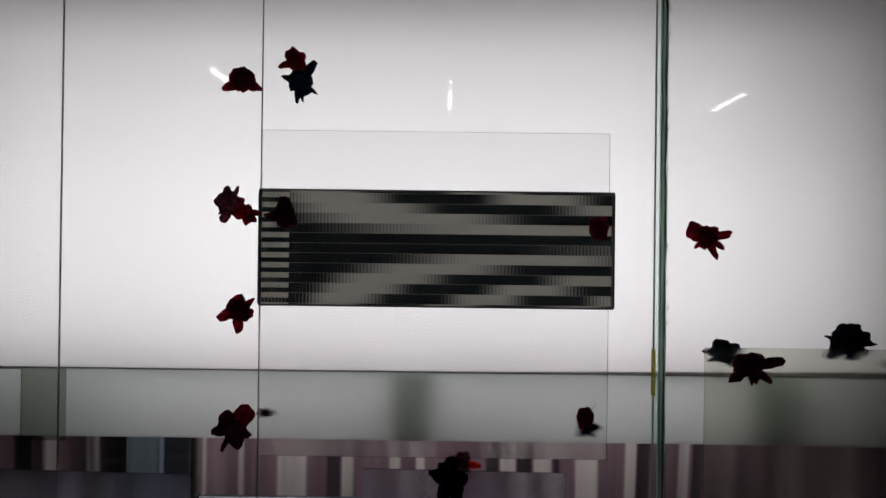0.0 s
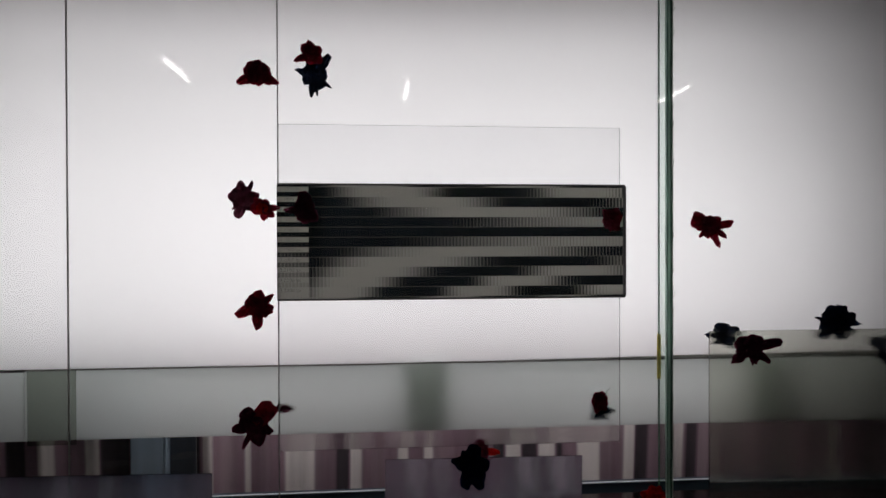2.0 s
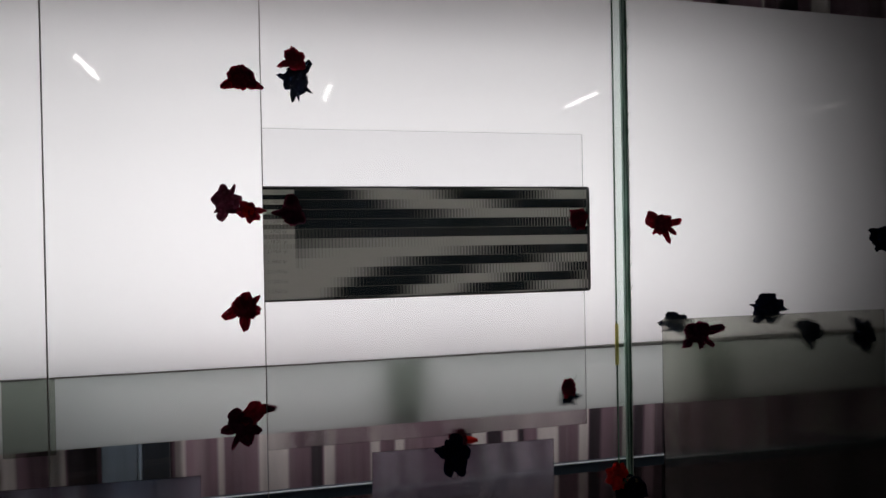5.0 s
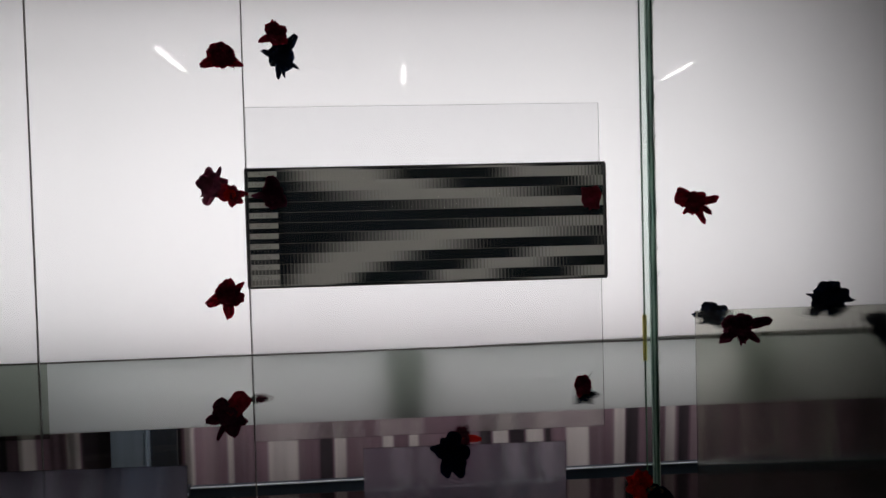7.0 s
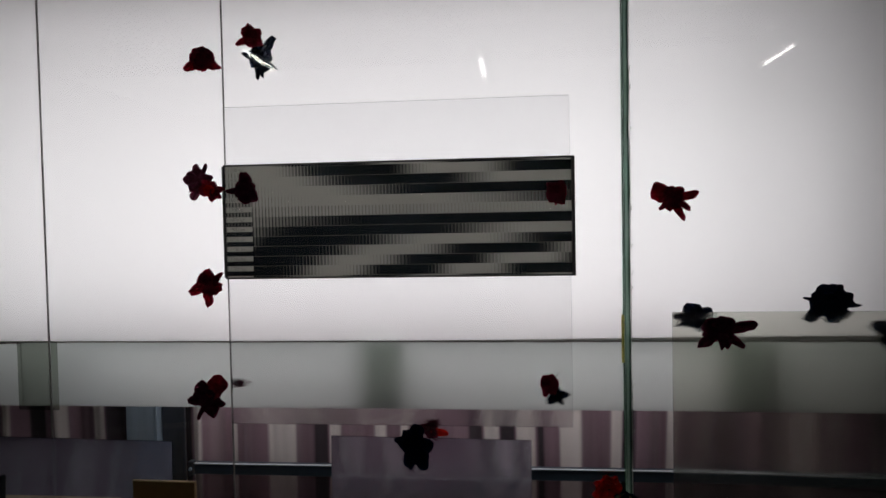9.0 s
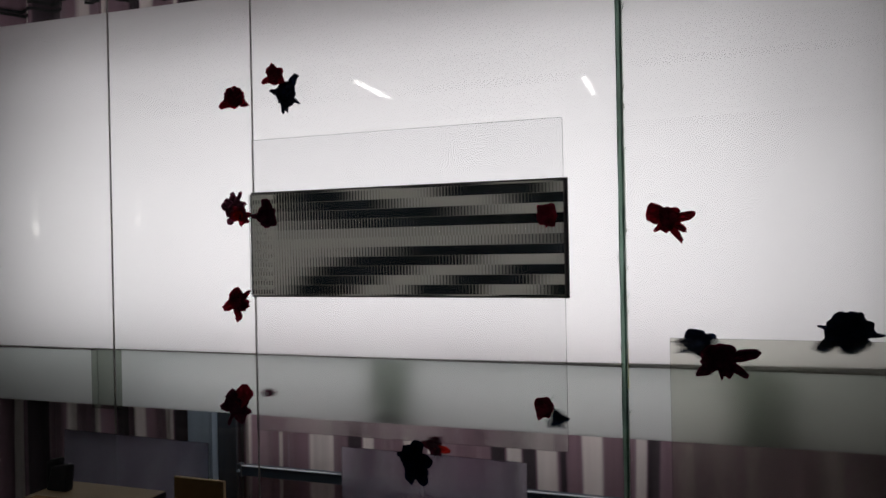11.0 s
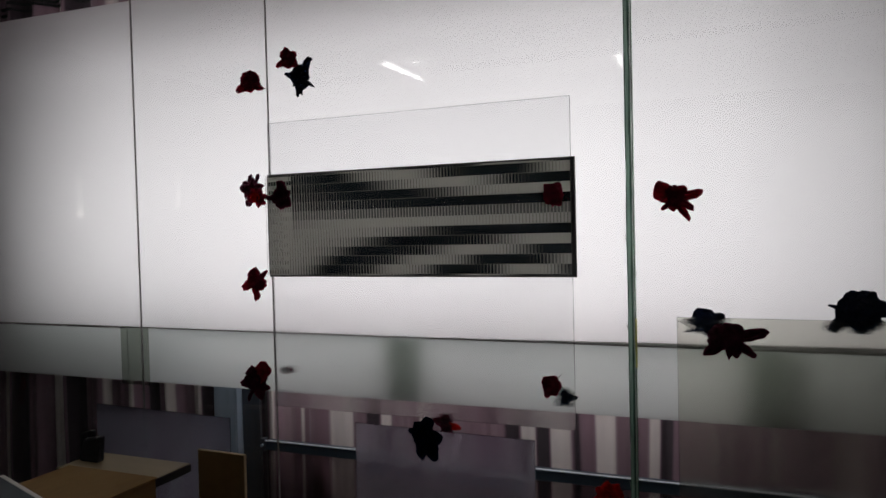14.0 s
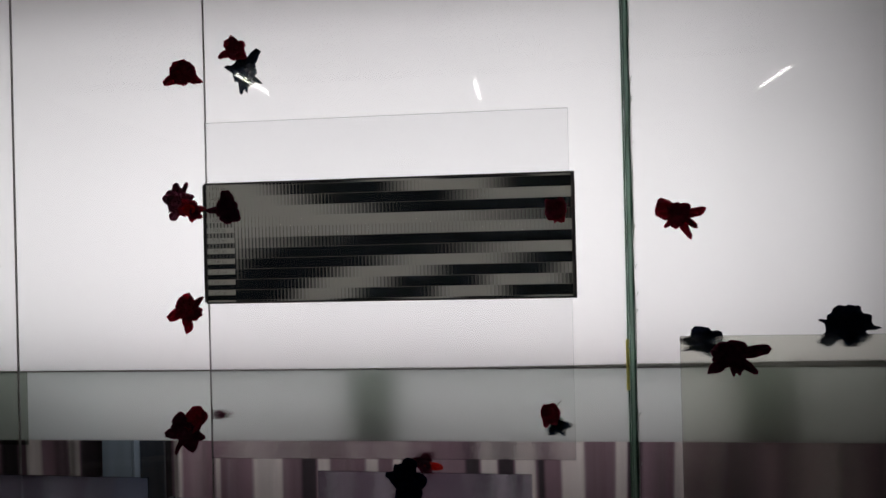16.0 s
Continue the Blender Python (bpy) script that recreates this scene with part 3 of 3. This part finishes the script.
# ---------------------------------------------------------------- dried roses
def petal(bm, ang, length, width, base, cup, seed, point=0.0, back=0.0):
    """One crumpled petal that grows from base in the upright plane at the angle ang; point narrows its tip, below 0 it ends broad."""
    a = radians(ang)
    d, p = Vector((math.cos(a), 0, math.sin(a))), Vector((-math.sin(a), 0, math.cos(a)))
    nu, nv = 7, 6
    tip = max(0.16, min(0.90, 0.54 - 0.5 * point))
    slant, bend, crease = noise.noise((seed * 2.3, 1.1, 0.4)), noise.noise((seed * 1.9, 4.2, 7.7)), noise.noise((seed * 3.1, 8.8, 2.6))
    g = []
    for i in range(nu + 1):
        u = i / nu
        prof = 0.72 + 0.28 * min(1.0, u / 0.5) if u < 0.55 else 1.0 - (1.0 - tip) * ((u - 0.55) / 0.45) ** 1.35
        r = []
        for j in range(nv + 1):
            v = 2 * j / nv - 1
            reach = u * length * (1 + 0.18 * slant * v * u + 0.10 * noise.noise((seed * 3.7 + v * 1.6, 2.5, seed)) * u) - 0.13 * length * abs(v) ** 3 * u ** 4
            side = v * width * 0.54 * prof * (1 + 0.20 * noise.noise((seed * 1.3, u * 2.6, 4 + (v > 0)))) + 0.08 * bend * length * u * u
            pos = Vector(base) + d * reach + p * side
            pos.y += -cup * length * u ** 1.6 - 0.30 * width * (abs(v) - 0.3) * (0.5 + crease) + back + 0.20 * length * noise.noise((u * 2.6 + seed, v * 1.9, 8))
            r.append(bm.verts.new(pos))
        g.append(r)
    h = [[bm.verts.new(v.co + Vector((0, 0.0009, 0))) for v in r] for r in g]
    for i in range(nu):
        for j in range(nv):
            bm.faces.new((g[i][j], g[i + 1][j], g[i + 1][j + 1], g[i][j + 1]))
            bm.faces.new((h[i][j], h[i][j + 1], h[i + 1][j + 1], h[i + 1][j]))
    rim = [(i, 0) for i in range(nu + 1)] + [(nu, j) for j in range(1, nv + 1)] + [(i, nv) for i in range(nu - 1, -1, -1)] + [(0, j) for j in range(nv - 1, 0, -1)]
    for (a, b), (c, d) in zip(rim, rim[1:] + rim[:1]):
        bm.faces.new((g[a][b], h[a][b], h[c][d], g[c][d]))
    return bm


def rose(x, z, y, lobes, mat, label, core=0.018, seed=0, core_mat=None, stem=None, facing=1):
    """A dried rose: lobes (angle, length, width in mm[, pointedness]) outside, rolled petals at the heart, and a calyx."""
    ob = tagged(empty("dried_rose", (x, y, z)), label, "rose", "dried roses on the glass")
    rnd = random.Random(seed + 11)
    for i, lb in enumerate(lobes):
        ang, ln, wd = lb[:3]
        bm = petal(bmesh.new(), ang, ln / 1000, wd / 1000, (0, 0.004 * rnd.random(), 0), 0.22 * rnd.uniform(-0.6, 1.2) * facing, seed * 7.3 + i * 1.9, lb[3] if len(lb) > 3 else 0.10)
        part("petal", bm, lb[4] if len(lb) > 4 else mat, ob)
    for i in range(7):
        bm = petal(bmesh.new(), i * 51.4 + rnd.uniform(-12, 12), core * rnd.uniform(0.95, 1.4), core * rnd.uniform(1.1, 1.6), (0, 0.005, 0), rnd.uniform(-0.2, 0.3), seed * 5.7 + i * 3.3 + 90, -0.6)
        part("body_petal", bm, mat, ob)
    for i in range(9):
        a = rnd.uniform(0, 360)
        r = core * rnd.uniform(0.1, 0.4)
        base = (r * math.cos(radians(a)), -0.004 * facing * rnd.random(), r * math.sin(radians(a)))
        bm = petal(bmesh.new(), a + rnd.uniform(-40, 40), core * rnd.uniform(0.6, 0.9), core * rnd.uniform(0.9, 1.3), base, rnd.uniform(0.4, 1.0) * facing, seed * 3.1 + i * 2.7 + 40, 0.2)
        part("inner_petal", bm, core_mat or mat, ob)
    bm = bmesh.new()
    bmesh.ops.create_icosphere(bm, subdivisions=2, radius=core * 0.62, matrix=Matrix.Translation((0, 0.013 * facing, 0)) @ Matrix.Diagonal((1, 0.7, 1, 1)))
    for v in bm.verts:
        v.co *= 1 + 0.25 * noise.noise(v.co * 120 + Vector((seed, 0, 0)))
    part("calyx", bm, M_CALYX if mat is not M_ROSE_NAVY else M_ROSE_NAVY, ob, smooth=True)
    if stem:
        part("stem", rod((0, 0.002, 0), (stem[0] / 1000, 0.004, stem[1] / 1000), 0.0011, 0.0006, 6), M_CALYX, ob)
    return ob


YF, YB = DF - 0.012, DF + 0.036
rose(-0.478, 1.794, YF, [(95, 33, 28, -0.3), (65, 31, 28, -0.7), (35, 32, 28, -0.7), (130, 33, 28, -0.8), (160, 33, 26, -0.8), (0, 34, 26, -0.7), (207, 50, 22, -0.3), (-27, 54, 22, 0.1), (-95, 22, 30, -0.7), (-62, 26, 26, -0.6), (235, 26, 24, -0.5), (-42, 34, 12, 0.1)], M_ROSE, "dome-shaped dark red dried rose on the glass", 0.016, 1)
rose(-0.356, 1.843, YF, [(95, 32, 24, 0.3), (138, 29, 24, -0.2), (206, 40, 16, -0.2), (30, 28, 24, -0.3), (-30, 29, 26, -0.4), (-90, 22, 30, -0.5)], M_ROSE, "small dark red dried rose on the glass", 0.014, 2)
rose(-0.354, 1.804, YB, [(52, 64, 20, -0.5), (163, 44, 16), (-36, 48, 14, 0.3), (-95, 54, 16, 0.1), (-77, 50, 9), (0, 32, 34, -0.6), (36, 32, 32, -0.6), (90, 36, 36, -0.5), (135, 30, 32, -0.5), (200, 28, 28, -0.5), (-60, 36, 32, -0.5)], M_ROSE_NAVY, "blackish dried rose behind the glass", 0.019, 3)
rose(-0.518, 1.508, YB, [(108, 45, 27, -0.4), (66, 50, 13, 0.0), (215, 37, 14, 0.2), (248, 45, 25, -0.4), (151, 36, 32, -0.5), (18, 38, 30, -0.2), (-40, 32, 26, -0.4), (88, 34, 24, -0.3)], M_ROSE_DARK, "ragged dark dried rose behind the glass", 0.020, 4)
rose(-0.466, 1.485, YF, [(8, 38, 15), (-72, 26, 24, -0.2), (125, 32, 22), (180, 30, 26), (-32, 30, 18, -0.2), (70, 24, 20)], M_ROSE, "dark red dried rose on the glass", 0.014, 5, M_ROSE_BRIGHT)
rose(-0.478, 1.259, YF, [(92, 38, 30, -0.6), (41, 44, 16, 0.2), (-12, 36, 24, -0.5), (198, 58, 26, -0.4), (-94, 54, 25, -0.1), (160, 34, 28, -0.5), (-48, 30, 26, -0.4), (125, 34, 24, -0.4)], M_ROSE, "dark red star-shaped dried rose on the glass", 0.019, 6)
rose(-0.488, 0.990, YF, [(48, 62, 44, -0.75, M_ROSE), (131, 44, 34, -0.6), (197, 53, 24, -0.4), (245, 64, 12, -0.3), (-78, 55, 36, -0.1), (-33, 46, 26, -0.5), (165, 36, 30, -0.5)], M_ROSE_DARK, "dark drooping dried rose with one square petal on the glass", 0.021, 7)
rose(-0.436, 1.008, 1.728, [(0, 26, 14), (-20, 22, 12), (180, 16, 14), (60, 12, 12)], M_ROSE_DARK, "small red dried rose behind the clear sheet", 0.010, 8)
rose(-0.370, 1.482, 1.632, [(92, 44, 34), (182, 46, 15), (-42, 40, 32), (-80, 32, 36), (30, 26, 30), (140, 26, 24)], M_ROSE_DARK, "dark red dried rose on the test panel", 0.019, 9)
rose(0.350, 1.460, 1.632, [(50, 28, 28), (135, 30, 28), (225, 26, 28), (-60, 30, 24), (0, 22, 22), (-95, 28, 12)], M_ROSE, "square dark red dried rose on the test panel", 0.019, 10)
rose(0.016, 0.880, YF - 0.012, [(170, 52, 32, 0.2), (119, 46, 28, -0.5), (83, 50, 34, -0.5), (0, 42, 36, -0.5), (-66, 64, 38, 0.2), (249, 58, 32, -0.4)], M_ROSE_NAVY, "black drooping dried rose before the hazy sheet", 0.022, 11)
rose(0.047, 0.898, 1.704, [(-6, 44, 17, 0.0, M_ROSE_BRIGHT), (70, 30, 26), (150, 34, 24), (110, 30, 22), (-60, 26, 20)], M_ROSE_DARK, "dark red dried rose with one bright petal behind the black one", 0.014, 12)
rose(0.328, 1.022, YF, [(62, 24, 26), (122, 27, 26), (242, 28, 22), (-52, 24, 24), (0, 20, 24), (180, 20, 22)], M_ROSE, "small red rosebud on the clear sheet", 0.017, 13, stem=(26, 30))
rose(0.346, 0.986, 1.715, [(0, 34, 18), (232, 30, 22), (110, 24, 26), (-50, 28, 14)], M_ROSE_NAVY, "blackish dried rose behind the clear sheet", 0.014, 14)
rose(0.607, 1.444, YF, [(155, 51, 38, -0.9), (8, 56, 20, -0.5), (-36, 48, 14, -0.4), (-66, 58, 16, -0.2), (227, 38, 14, -0.3), (60, 28, 30, -0.5), (-110, 30, 24, -0.4)], M_ROSE, "dark red spread dried rose on the glass", 0.019, 15)
rose(0.710, 1.143, 1.655, [(17, 74, 24, -0.4), (-31, 60, 18, -0.3), (-93, 40, 14, 0.3), (213, 60, 22, -0.3), (150, 44, 40, -0.5), (60, 36, 32, -0.5), (105, 36, 34, -0.5), (-60, 40, 26, -0.3), (190, 44, 28, -0.4)], M_ROSE_DARK, "dark red dried rose on the hazy sheet", 0.020, 16)
rose(0.664, 1.170, 1.70, [(175, 52, 20), (90, 32, 32, -0.7), (20, 42, 28, -0.6), (-50, 36, 28, -0.6), (205, 48, 12), (130, 36, 28, -0.6)], M_ROSE_NAVY, "blackish dried rose behind the hazy sheet", 0.022, 17)
rose(0.950, 1.200, 1.69, [(105, 44, 34, -0.8), (72, 45, 34, -0.9), (45, 49, 34, -0.9), (15, 52, 34, -0.8), (-4, 70, 12), (-40, 48, 32, -0.8), (-80, 44, 34, -0.8), (212, 64, 28, -0.4), (167, 55, 12), (140, 42, 34, -0.8), (180, 42, 34, -0.6)], M_ROSE_NAVY, "large black dried rose behind the hazy sheet edge", 0.028, 18)
rose(1.092, 1.128, 1.69, [(150, 62, 30, -0.5), (125, 44, 28, -0.6), (-6, 52, 20, -0.5), (-95, 50, 20, -0.3), (-70, 40, 24, -0.5), (240, 40, 18), (60, 28, 26, -0.6), (195, 40, 24, -0.6)], M_ROSE_NAVY, "black dried rose behind the hazy sheet", 0.026, 19)
rose(1.275, 1.113, 1.69, [(120, 60, 34), (70, 46, 34), (-60, 66, 40, 0.1), (-100, 50, 26), (180, 40, 30), (0, 40, 30)], M_ROSE_NAVY, "black dried rose behind the hazy sheet", 0.03, 20)
rose(1.318, 1.398, YF, [(150, 46, 30), (200, 42, 26), (-70, 46, 26), (-120, 46, 22), (60, 36, 34), (0, 46, 30)], M_ROSE_NAVY, "black dried rose on the glass", 0.028, 21)
rose(0.459, 0.782, 1.650, [(100, 38, 34), (150, 36, 28), (200, 38, 28), (60, 36, 28), (-60, 36, 30), (-110, 38, 30), (20, 32, 26), (125, 28, 30), (175, 28, 26)], M_ROSE_BRIGHT, "bright red rose at the foot of the glass fin", 0.024, 22)
rose(0.492, 0.742, 1.645, [(100, 36, 46, -0.3, M_TAN), (40, 40, 32), (140, 34, 36), (-20, 42, 36), (200, 40, 40), (-60, 60, 50), (-110, 60, 50)], M_ROSE_NAVY, "blackish dried rose below the bright red one", 0.034, 23)

# ---------------------------------------------------------------- table corner and what stands on it
table = tagged(empty("side_shelf", (-0.85, 1.556, 0)), "narrow pale wooden shelf table with a dark edge", "table")
top = part("tabletop", box(-0.19, 0.150, -0.074, 0.074, 0.728, 0.75, 0.002), M_WOOD, table)
part("edge_band", box(0.1505, 0.154, -0.074, 0.074, 0.726, 0.7485, 0.001), M_WOOD_DARK, top, "dark edge band")
part("front_band", box(-0.19, 0.154, -0.078, -0.0745, 0.726, 0.7485, 0.001), M_WOOD_DARK, top, "dark edge band")
for lx, ly in ((-0.165, -0.05), (0.0, -0.05), (-0.165, 0.05), (0.0, 0.05)):
    part("leg", box(lx - 0.015, lx + 0.015, ly - 0.015, ly + 0.015, 0.0, 0.7275, 0.003), M_ALU_DARK, table)

carton = tagged(empty("cardboard_box", (-0.815, 1.265, 0.0)), "tall closed brown cardboard box before the shelf table", "box")
body = part("body", box(-0.155, 0.152, -0.20, 0.20, 0, 0.764, 0.004), M_CARD, carton)
part("top_flap", box(-0.156, 0.153, -0.201, -0.001, 0.7645, 0.7685, 0.001), M_CARD, body)
part("top_flap", box(-0.156, 0.153, 0.001, 0.203, 0.7645, 0.7685, 0.001), M_CARD, body)

bag = tagged(empty("grey_folder", (-0.884, 1.13, 0.775)), "grey folder with a pale paper edge lying on the box", "folder")
part("cover", box(-0.19, 0.165, -0.13, 0.112, 0, 0.022, 0.006), M_GREYBOX, bag)
part("paper_edge", box(-0.165, 0.172, 0.1125, 0.124, 0.002, 0.019, 0.002), M_WHITEPAPER, bag, "pale paper edge")
bag.rotation_euler = (0, 0, radians(-19))

dev = tagged(empty("black_holder", (-0.992, 1.575, 0.7505)), "small black plastic holder with two upright lobes", "holder")
bm = box(-0.060, -0.012, -0.006, 0.016, 0.0, 0.078, 0.007)
for v in bm.verts:
    v.co.x += 0.04 * v.co.z
    if v.co.z > 0.06:
        v.co.z += 0.25 * (v.co.x + 0.03)
part("rear_plate", bm, M_PLASTIC, dev)
bm = box(-0.030, 0.042, -0.034, -0.008, 0.0, 0.066, 0.007)
for v in bm.verts:
    v.co.y += 0.2 * v.co.z
    if v.co.z > 0.05:
        v.co.x = 0.006 + (v.co.x - 0.006) * 0.85
        v.co.z += 0.15 * v.co.x
part("front_plate", bm, M_PLASTIC, dev)
part("bridge", box(-0.04, 0.02, -0.02, 0.004, 0.0, 0.02, 0.003), M_PLASTIC, dev)

card = tagged(empty("cardboard_sheet", (-0.597, 1.635, 0.3)), "upright brown cardboard sheet with a pale cut edge", "cardboard")
part("sheet", box(-0.078, 0.076, -0.004, 0.004, 0, 0.488), M_CARD, card)
part("cut_edge", box(0.0763, 0.079, -0.004, 0.004, 0, 0.488), M_CARD_EDGE, card, "pale cut edge")
part("top_edge", box(-0.078, 0.079, -0.004, 0.004, 0.4883, 0.4905), M_CARD_EDGE, card, "pale cut edge")
card.rotation_euler = (0, radians(0.5), 0)
tagged(part("crate", box(-0.70, -0.50, 1.60, 1.655, 0.0, 0.299, 0.004), M_CARD), "low cardboard carton under the upright sheet", "box")

broom = tagged(empty("stick_pair", (-1.62, 1.6, 0.0)), "two thin wooden sticks with a red grip", "stick")
part("rod", rod((-0.34, 0, 0.0), (0.103, 0, 0.85), 0.0022), M_STICK, broom, smooth=True)
part("rod", rod((-0.31, 0.004, 0.0), (0.115, 0.004, 0.85), 0.0020), M_STICK, broom, smooth=True)
bm = rod((0.104, 0.002, 0.840), (0.124, 0.002, 0.916), 0.0125, 0.008)
rod((0.124, 0.002, 0.916), (0.126, 0.002, 0.926), 0.008, 0.004, bm=bm)
part("grip", bm, M_REDPLASTIC, broom, "red plastic grip", True)
